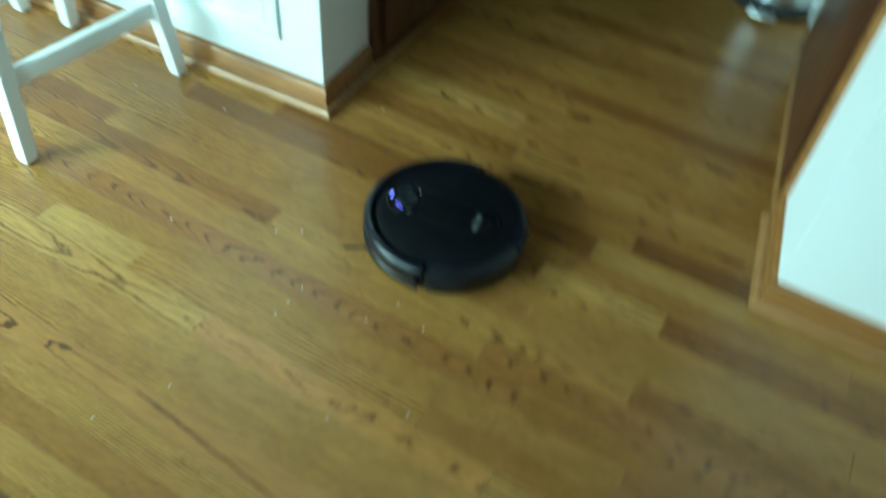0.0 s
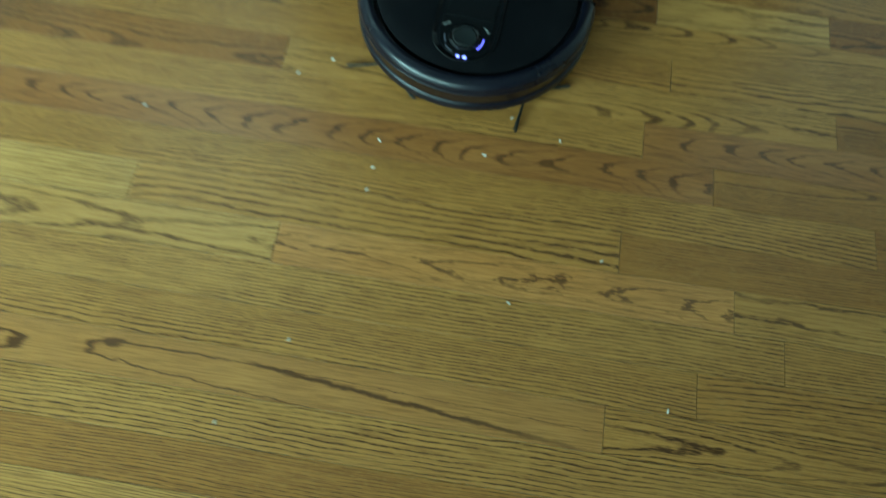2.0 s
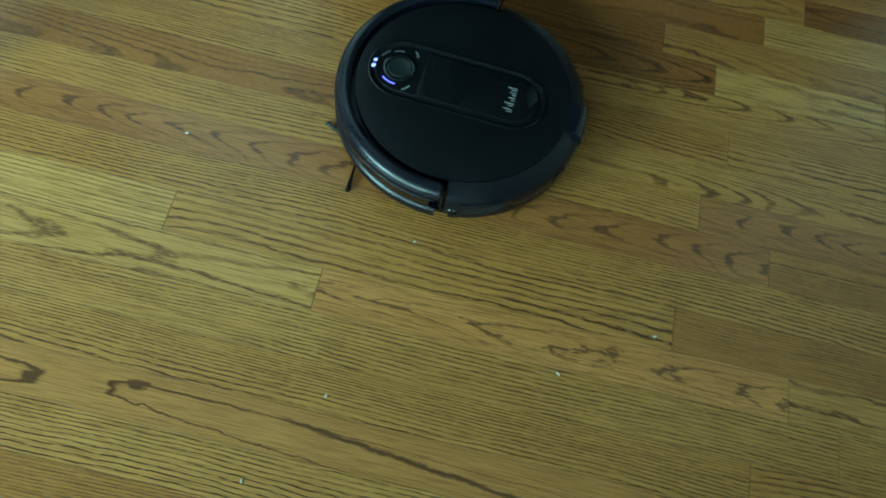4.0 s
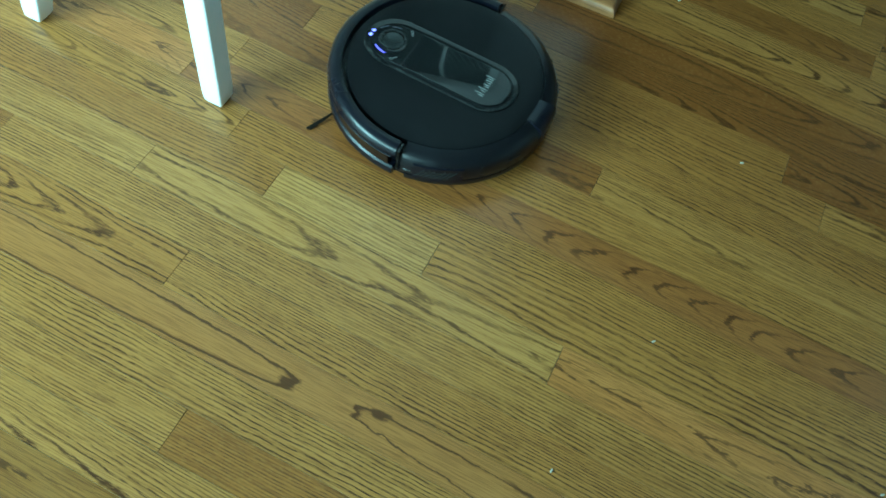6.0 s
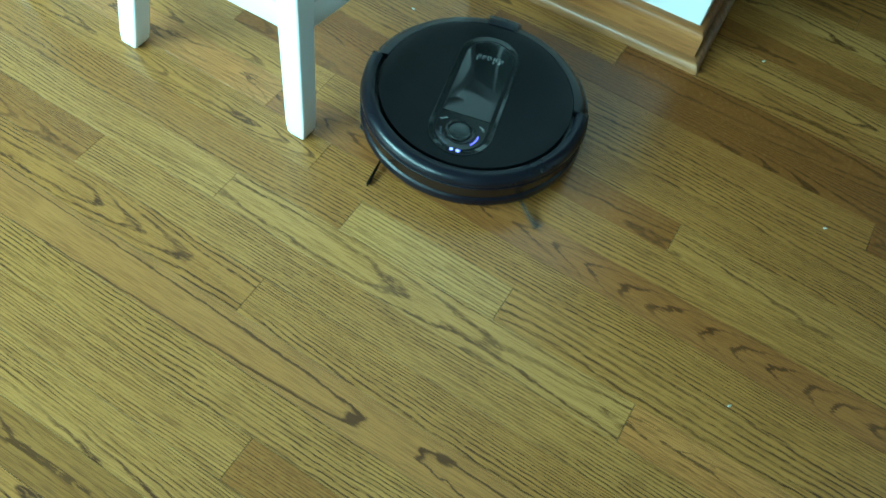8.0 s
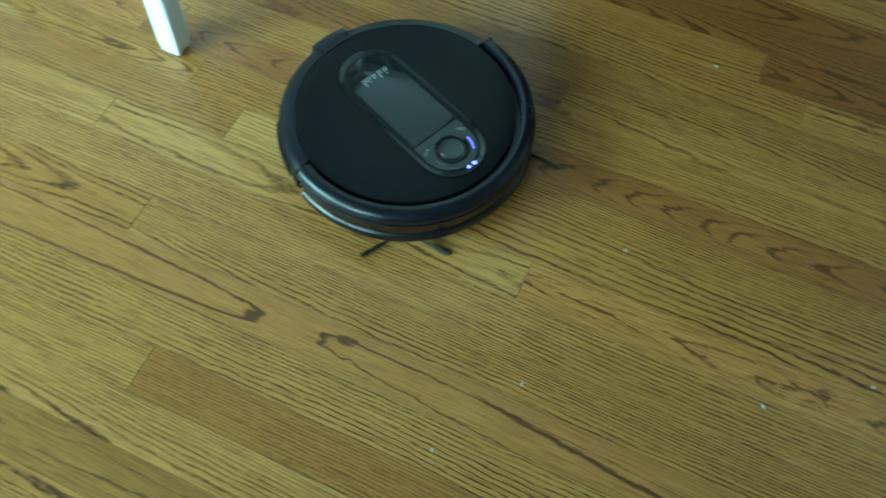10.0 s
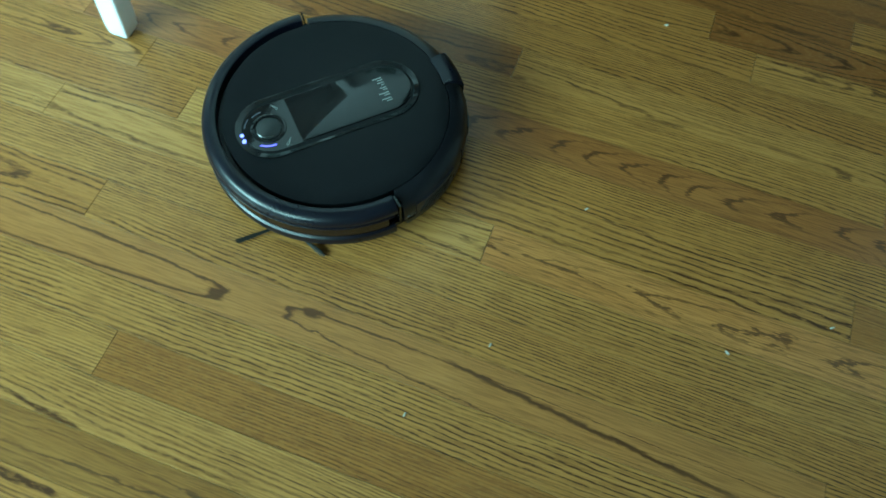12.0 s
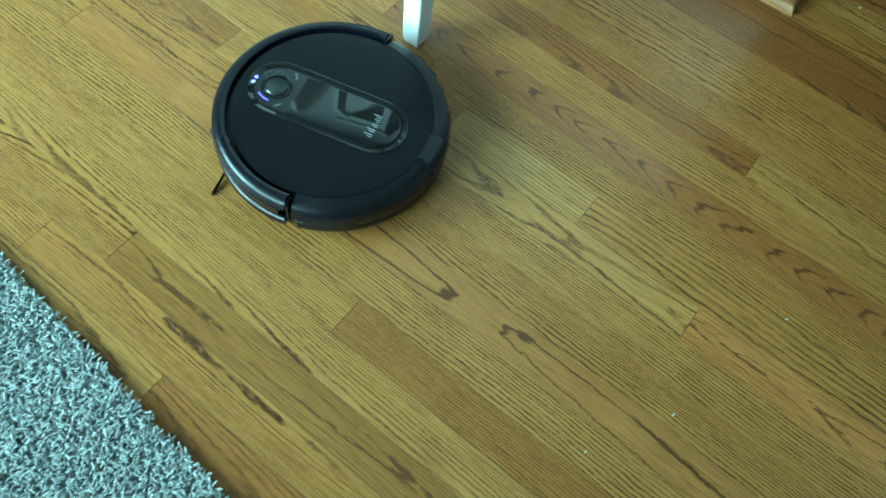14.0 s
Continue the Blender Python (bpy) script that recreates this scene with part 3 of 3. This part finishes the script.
    # bin release tab at the back
    tab = part("bin_tab", lathe([(0.137, 0.05), (0.1637, 0.05), (0.1642, 0.060), (0.1620, 0.0672), (0.157, 0.0712), (0.147, 0.0724), (0.137, 0.0720), (0.137, 0.05)], 171.2, 188.8, 10), BUMPER, v, "glossy black dust bin release tab")
    part("tab_groove", lathe([(0.1365, 0.05), (0.1634, 0.05), (0.1634, 0.056), (0.160, 0.0622), (0.152, 0.067), (0.1365, 0.0708), (0.1365, 0.05)], 170.4, 171.1, 2), PIT, tab)
    part("tab_groove", lathe([(0.1365, 0.05), (0.1634, 0.05), (0.1634, 0.056), (0.160, 0.0622), (0.152, 0.067), (0.1365, 0.0708), (0.1365, 0.05)], 188.9, 189.6, 2), PIT, tab)
    # oval top panel
    o = stadium(-0.108, 0.126, 0.045)
    i1 = stadium(-0.1068, 0.1248, 0.0438)
    i2 = stadium(-0.0985, 0.1165, 0.0355)
    i2b = stadium(-0.0979, 0.1159, 0.0349)
    panel = part("top_panel", slab([(o, TOP - 0.006), (o, TOP + 0.0006), (i1, TOP + 0.0009), (i2, TOP - 0.0014), (i2b, TOP + 0.0002)]), GLOSS, v, "gloss black oval control panel", 20)
    i3 = stadium(-0.0975, 0.050, 0.0345)
    i3b = stadium(-0.0965, 0.049, 0.0335)
    i3 = [(x if x < 0.02 else 0.055 - 0.00 * x, y) for x, y in i3]
    i3b = [(x if x < 0.02 else 0.054, y) for x, y in i3b]
    part("inlay", slab([(i3, TOP + 0.0003), (i3, TOP + 0.0010), (i3b, TOP + 0.0013)]), GLOSS, panel, "", 20)
    bx = 0.086
    part("button_ring", lathe([(0.0165, TOP + 0.0003), (0.0215, TOP + 0.0003), (0.0210, TOP + 0.0013), (0.0185, TOP + 0.0020), (0.0168, TOP + 0.0012), (0.0165, TOP + 0.0003)], n=40), GLOSS, panel).matrix_basis = pose(bx, 0, 0)
    part("button", lathe([(0, TOP + 0.0012), (0.010, TOP + 0.0014), (0.0145, TOP + 0.0022), (0.0158, TOP + 0.0010), (0.0158, TOP + 0.0003), (0, TOP + 0.0003)], n=40), BUTTON, panel, "round dark grey power button").matrix_basis = pose(bx, 0, 0)
    zt = TOP + 0.0003
    for nm, a0, a1, mat, r in (("status_light", 50, 92, BLUE, 0.0258), ("ring_light", -28, -6, DIM_LED, 0.0205), ("ring_light", -88, -60, DIM_LED, 0.0262), ("ring_light", -50, -22, DIM_LED, 0.0285)):
        part(nm, arc_bar(r - 0.0008, r + 0.0010, a0, a1, zt, zt + 0.0006, 10), mat, panel, "curved glowing blue light" if mat is BLUE else "faint curved light").matrix_basis = pose(bx, 0, 0)
    for y, s in ((0.0028, 1.0), (-0.0062, 0.85)):
        part("indicator_light", slab([(stadium(-0.0030 * s, 0.0030 * s, 0.0024, 6), zt), (stadium(-0.0030 * s, 0.0030 * s, 0.0024, 6), zt + 0.0006)]), WHITE_BLUE, panel, "small glowing blue-white light").matrix_basis = pose(0.1185, y + 0.004, 0, 0, 0, 70)
    zl = TOP + 0.0006
    lettering("Clean", 0.0050, pose(bx - 0.016, 0.0275, zl, 0, 0, -125), panel, "clean_lettering", MARK)
    lettering("Dock", 0.0050, pose(bx - 0.016, -0.0275, zl, 0, 0, -55), panel, "dock_lettering", MARK)
    # maker's mark as plain pale strokes
    for y, h in ((0.0180, 0.0125), (0.0090, 0.0125), (0.0005, 0.0085), (-0.0075, 0.0085), (-0.0150, 0.0125)):
        bm = box(-0.0668, -0.0668 + h, y - 0.0022, y - 0.0010, TOP + 0.0013, TOP + 0.0015)
        box(-0.0668, -0.0668 + h * 0.6, y + 0.0012, y + 0.0024, TOP + 0.0013, TOP + 0.0015, bm=bm)
        part("maker_mark", bm, MARK, panel)
    # wheels
    for s in (-1, 1):
        w = part("drive_wheel", lathe([(0, -0.009), (0.030, -0.009), (0.0325, -0.006), (0.0325, 0.006), (0.030, 0.009), (0, 0.009)], n=32), RUBBER, v, "black rubber drive wheel")
        w.matrix_basis = pose(0.0, s * 0.112, 0.0325, 90, 0, 0)
    part("caster", lathe([(0, -0.008), (0.014, -0.008), (0.015, 0), (0.014, 0.008), (0, 0.008)], n=20), RUBBER, v, "small front caster").matrix_basis = pose(0.125, 0, 0.015, 90, 0, 0)
    # side brushes
    brushes = []
    for s in (-1, 1):
        b = part("side_brush", lathe([(0, 0.004), (0.011, 0.004), (0.013, 0.008), (0.012, 0.0105), (0, 0.0105)], n=18), RUBBER, v, "black side brush hub")
        b.matrix_basis = pose(0.108, s * 0.096, 0)
        for q in range(3):
            bm = bmesh.new()
            rnd = random.Random(q + 5)
            for j in range(16):
                a = rnd.uniform(-0.035, 0.035)
                ln = rnd.uniform(0.056, 0.064)
                h = rnd.uniform(-0.002, 0.002)
                x0, y0 = 0.010, rnd.uniform(-0.0012, 0.0012)
                x1, y1 = ln * math.cos(a), ln * math.sin(a) + y0
                t = 0.0006
                vs = [bm.verts.new(c) for c in ((x0, y0 - t, 0.0075), (x0, y0 + t, 0.0075), (x0, y0, 0.0095), (x1, y1 - t, 0.0025 + max(h, -0.002)), (x1, y1 + t, 0.0025 + max(h, -0.002)), (x1, y1, 0.0042 + h))]
                for f in ((0, 1, 4, 3), (1, 2, 5, 4), (2, 0, 3, 5), (3, 4, 5)):
                    bm.faces.new([vs[i] for i in f])
            tuft = part("bristle_tuft", bm, BRISTLE, b, "dark bristle tuft")
            tuft.matrix_basis = pose(0, 0, 0, 0, 0, 120 * q)
        brushes.append(b)
    return v, brushes


# ---- rug and crumbs ----
def rug():
    m = pose(-0.53, -0.552, 0, 0, 0, -4.6)
    r = holder("shag_rug", m, "pale grey-green shaggy rug lying on the oak floor", "rug")
    part("backing", box(-1.5, 0.95, -1.7, -0.006, 0.0, 0.005, 0.002), RUG_BASE, r)
    rg = np.random.RandomState(4)
    vs, fs = [], []

    def tufts(x0, x1, y0, y1, step, height, wide):
        xs = np.arange(x0, x1, step)
        ys = np.arange(y0, y1, step)
        for x in xs:
            for y in ys:
                px, py = x + rg.uniform(-0.6, 0.6) * step, y + rg.uniform(-0.6, 0.6) * step
                ang, lean = rg.uniform(0, 6.283), rg.uniform(0.4, 1.3) * height
                dx, dy = math.cos(ang), math.sin(ang)
                h = height * rg.uniform(0.7, 1.15) * (1.0 + 0.4 * math.sin(px * 390 + 2.6 * math.sin(py * 170)) * math.sin(py * 360 + 2.2 * math.sin(px * 210)))
                w = wide * rg.uniform(0.7, 1.3)
                n = len(vs)
                rot = rg.uniform(0, 6.283)
                for lev, (f, zz, ww) in enumerate(((0.0, 0.004, 1.0), (0.35, 0.004 + 0.65 * h, 1.15), (1.0, 0.004 + h, 0.75))):
                    for c in range(3):
                        a = rot + lev * 0.7 + c * 2.0944
                        vs.append((px + dx * lean * f + w * ww * math.cos(a), py + dy * lean * f + w * ww * math.sin(a), zz + (0.3 * w * math.sin(a) if lev == 2 else 0)))
                for lv in (0, 3):
                    for c in range(3):
                        d = (c + 1) % 3
                        fs.append((n + lv + c, n + lv + d, n + lv + 3 + d, n + lv + 3 + c))
                fs.append((n + 6, n + 7, n + 8))

    tufts(-0.50, 0.32, -0.45, -0.001, 0.0036, 0.0080, 0.0016)
    tufts(-1.49, -0.50, -1.69, -0.004, 0.016, 0.013, 0.006)
    tufts(-0.50, 0.94, -1.69, -0.45, 0.016, 0.013, 0.006)
    tufts(0.32, 0.94, -0.45, -0.004, 0.016, 0.013, 0.006)
    me = bpy.data.meshes.new("pile")
    me.from_pydata(vs, [], fs)
    me.polygons.foreach_set("use_smooth", [True] * len(fs))
    me.materials.append(YARN)
    ob = new("pile", me)
    ob.parent = r
    tagged(ob, "thick twisted pale yarn pile", kind="stuff")


def crumbs():
    spots = ((-0.027, 0.227), (0.016, 0.257), (-0.220, 0.140), (0.104, 0.139), (0.103, 0.097), (0.101, 0.063), (0.247, 0.140), (0.277, 0.204), (0.346, 0.179), (0.046, -0.152), (-0.016, -0.262), (0.507, -0.167), (0.415, 0.012), (0.304, -0.063), (0.127, 0.403), (-0.061, 0.678), (-0.593, 0.423), (-0.363, 0.470))
    rnd = random.Random(8)
    made = []
    for x, y in spots:
        m = pose(x, y, 0.0, 0, 0, rnd.uniform(0, 180))
        if not made:
            bm = bmesh.new()
            bmesh.ops.create_icosphere(bm, subdivisions=2, radius=1.0)
            for q in bm.verts:
                k = 1 + 0.25 * noise.noise(q.co * 2.1)
                q.co = Vector((q.co.x * 0.0031 * k, q.co.y * 0.0013 * k, 0.0015 + max(q.co.z, -0.9) * 0.0016 * k))
            c = part("crumb", bm, CRUMB)
            tagged(c, "small white crumb lying on the oak floor", "crumb", "floor crumbs")
            c.matrix_basis = m
        else:
            c = copy_thing(made[0], m)
        made.append(c)
    return made


# ---- the oak strip floor ----
# known butt joints by row (row r lies between r and r + 1 strip widths)
JOINTS = {
    -10: (-0.474,), -9: (-0.745,), -7: (-1.25, 1.1), -6: (-0.357,), -5: (-1.4, 1.2), -4: (-1.0, 0.433), -3: (-0.475,), -2: (-0.797, 0.647), -1: (0.0,), 0: (-0.442, -0.203),
    1: (-0.535, 0.769), 2: (-0.655, 0.556), 3: (-0.61, 0.459), 4: (-0.053, 0.725), 5: (-0.555,), 7: (0.19, 0.468, 0.722), 8: (-0.478, 0.385),
    9: (0.537,), 10: (0.60,), 11: (0.375,), 12: (0.272,),
}
# tone, straightness, ring strength of strips that stand out: (row, x inside)
TONES = {
    (0, -0.3): (0.95, 1.0, 0.12), (0, 0.1): (0.62, 0.95, 0.75), (0, -0.7): (0.55, 0.8, 0.5), (-1, -0.2): (0.86, 0.62, 0.35), (-1, 0.3): (0.52, 0.0, 0.5),
    (1, 0.1): (0.6, 0.8, 0.85), (2, 0.0): (0.42, 0.0, 0.8), (3, 0.0): (0.62, 0.85, 0.35), (3, 0.8): (0.7, 0.1, 0.7), (4, -0.2): (0.33, 0.6, 0.3), (4, 0.2): (0.68, 0.5, 0.4),
    (5, 0.1): (0.55, 0.6, 0.8), (5, -0.9): (0.3, 0.5, 0.4), (7, 0.3): (0.2, 0.3, 0.6), (7, 0.6): (0.84, 0.7, 0.3), (7, 0.9): (0.3, 0.5, 0.5), (7, 0.0): (0.5, 0.7, 0.5),
    (8, -0.2): (0.24, 0.6, 0.5), (8, 0.8): (0.5, 0.7, 0.4), (9, 0.3): (0.24, 0.7, 0.4), (9, 0.7): (0.78, 0.7, 0.3), (10, 0.8): (0.12, 0.5, 0.4), (10, 0.2): (0.5, 0.6, 0.4),
    (-2, 0.2): (0.7, 1.0, 0.6), (-3, 0.2): (0.66, 0.7, 0.75), (-4, -0.2): (0.74, 0.05, 0.65), (-4, 0.7): (0.62, 0.4, 0.6), (-5, -0.2): (0.72, 1.0, 0.7), (-6, -0.7): (0.72, 0.9, 0.5), (-6, 0.1): (0.47, 1.0, 0.35),
    (-7, 0.0): (0.76, 0.5, 0.5), (-8, -0.3): (0.66, 0.0, 0.7), (-9, -0.3): (0.62, 0.1, 0.6), (-10, -0.2): (0.45, 0.6, 0.3), (-10, -0.8): (0.78, 0.8, 0.3),
}


# strips with a figure of their own: (row, x inside)
FIGURED = {(2, 0.0): "CHEVRON", (3, 0.8): "CHEVRON", (-1, 0.3): "BLOTCH", (-4, -0.2): "KNOTTY", (-8, -0.3): "TONGUE", (2, -0.9): "BLOTCH"}


def strip_mesh(length, mat):
    """A strip 57 mm wide with crisp eased edges, its middle at the origin and its top at z = 0."""
    h, b, w2, l2 = 0.012, 0.00006, W / 2 - 0.00022, length / 2 - 0.00035
    pts = [(l2 - b, w2 - b, 0), (l2, w2, -b), (l2, w2, -h)]
    vs = []
    for dx, dy, z in pts:
        vs += [(-dx, -dy, z), (dx, -dy, z), (dx, dy, z), (-dx, dy, z)]
    fs = [(0, 1, 2, 3)]
    for a in (0, 4):
        for i in range(4):
            j = (i + 1) % 4
            fs.append((a + i, a + 4 + i, a + 4 + j, a + j))
    me = bpy.data.meshes.new("plank")
    me.from_pydata(vs, [], fs)
    me.materials.append(mat)
    return me


def oak_strips():
    floor = structure("floor", box(-2.6, 2.4, -2.88, 3.4, -0.05, -0.0125), GAP, "narrow varnished oak strip floor with lively grain")
    rnd = random.Random(21)
    count = 0
    far = []
    for row in range(-49, 58):
        cuts = list(JOINTS.get(row, ()))
        lo, hi = (min(cuts), max(cuts)) if cuts else (None, None)
        if not cuts:
            lo = hi = rnd.uniform(-1.6, -1.1) if row % 2 else rnd.uniform(-0.9, -0.5)
            cuts = [lo]
        x = lo
        while x > -2.6:
            x -= rnd.uniform(0.45, 1.1)
            cuts.append(max(x, -2.6))
        x = hi
        while x < 2.4:
            x += rnd.uniform(0.5, 1.15)
            cuts.append(min(x, 2.4))
        cuts = sorted(set(cuts))
        for a, b in zip(cuts, cuts[1:]):
            if b - a < 0.02:
                continue
            tone = (min(max(rnd.gauss(0.58, 0.13), 0.1), 0.95), rnd.choice((0.0, 0.15, 0.5, 0.8, 1.0)), rnd.uniform(0.3, 0.8))
            for (r, xi), val in TONES.items():
                if r == row and a < xi < b:
                    tone = val
            y = (row + 0.5) * W
            near = -11 <= row <= 32 and b > -1.35 and a < 1.2
            if near and count < 296:
                mat = OAK
                for (r, xi), which in FIGURED.items():
                    if r == row and a < xi < b:
                        mat = {"CHEVRON": CHEVRON, "KNOTTY": KNOTTY, "TONGUE": TONGUE, "BLOTCH": BLOTCH}[which]
                ob = new("plank", strip_mesh(b - a, mat))
                ob.location = ((a + b) / 2, y, rnd.uniform(-0.0002, 0.0))
                ob.color = (*tone, 1)
                ob.parent = floor
                count += 1
            else:
                far.append((a, b, y))
    bm_v, bm_f = [], []
    for a, b, y in far:
        n = len(bm_v)
        w2 = W / 2 - 0.0002
        bm_v += [(a, y - w2, -0.012), (b, y - w2, -0.012), (b, y + w2, -0.012), (a, y + w2, -0.012), (a + 3e-4, y - w2, 0), (b - 3e-4, y - w2, 0), (b - 3e-4, y + w2, 0), (a + 3e-4, y + w2, 0)]
        bm_f += [(n + 4, n + 5, n + 6, n + 7), (n, n + 1, n + 5, n + 4), (n + 1, n + 2, n + 6, n + 5), (n + 2, n + 3, n + 7, n + 6), (n + 3, n, n + 4, n + 7)]
    me = bpy.data.meshes.new("far_planks")
    me.from_pydata(bm_v, [], bm_f)
    me.materials.append(OAK)
    ob = new("far_planks", me)
    ob.color = (0.55, 0.7, 0.5, 1)
    ob.parent = floor
    tagged(ob, "rows of oak strips", kind="stuff")


rooms()
trims()
dark_cabinets()
hall_post()
trash_can()
wall_grille()
stool(pose(-0.728, 0.31, 0), "white lacquered wooden stool with stretchers beside the wall")
stool(pose(-1.236, 0.29, 0), "white lacquered wooden stool with stretchers beside the wall")
vacuum, side_brushes = robot_vacuum()
vacuum.scale = (1.007, 1.007, 0.95)
rug()
crumb_list = crumbs()
oak_strips()


def motions():
    rows = [
        (0.0, 0.264, 0.404, 187.4), (0.2, 0.229, 0.405, 185.6), (0.5, 0.205, 0.404, 185.3), (0.75, 0.197, 0.400, 205), (1.0, 0.193, 0.395, 231.1), (1.2, 0.192, 0.395, 252.5),
        (1.5, 0.191, 0.395, 271.0), (1.8, 0.199, 0.377, 267), (2.0, 0.203, 0.361, 266), (2.2, 0.204, 0.329, 266), (2.6, 0.204, 0.271, 265), (3.0, 0.204, 0.263, 232),
        (3.5, 0.198, 0.262, 179.0), (4.0, 0.116, 0.262, 176.9), (4.5, 0.009, 0.263, 176.6), (5.0, -0.099, 0.265, 177.6), (5.5, -0.206, 0.270, 178.0), (6.0, -0.311, 0.275, 178.3),
        (6.4, -0.385, 0.279, 178.7), (6.6, -0.393, 0.280, 181), (7.0, -0.395, 0.279, 200.0), (7.2, -0.395, 0.277, 213), (7.8, -0.394, 0.272, 265), (8.3, -0.391, 0.265, 304),
        (8.8, -0.355, 0.216, 310), (9.3, -0.305, 0.158, 317.6), (9.5, -0.280, 0.140, 322.1), (10.0, -0.219, 0.102, 336.0), (10.25, -0.200, 0.093, 334), (10.5, -0.193, 0.088, 316.1), (11.0, -0.198, 0.086, 265.0),
        (11.5, -0.199, 0.084, 239.4), (12.0, -0.229, 0.050, 225.4), (12.5, -0.296, -0.006, 215.0), (13.0, -0.379, -0.050, 208.1), (13.5, -0.462, -0.087, 200.6), (14.0, -0.552, -0.116, 195.0),
    ]
    walk(vacuum, [(t, pose(x, y, 0, 0, 0, a)) for t, x, y, a in rows])
    # crumbs in the robot's way are swept under it and carried along
    for k, t0 in ((0, 4.05), (1, 3.9), (2, 5.0), (3, 2.5), (4, 2.6), (6, 2.3), (7, 2.25), (8, 2.5)):
        c = crumb_list[k]
        at = c.matrix_basis.copy()
        held = [(t, pose(x, y, 0.001)) for t, x, y, a in rows if t > t0 + 0.35]
        walk(c, [(0.0, at), (t0 - 0.1, at), (t0, at)] + held)
    for b, s in zip(side_brushes, (-1, 1)):
        walk(b, [(i * 0.5, pose(0.108, s * 0.096, 0, 0, 0, s * 84 * i + 20)) for i in range(29)])


motions()
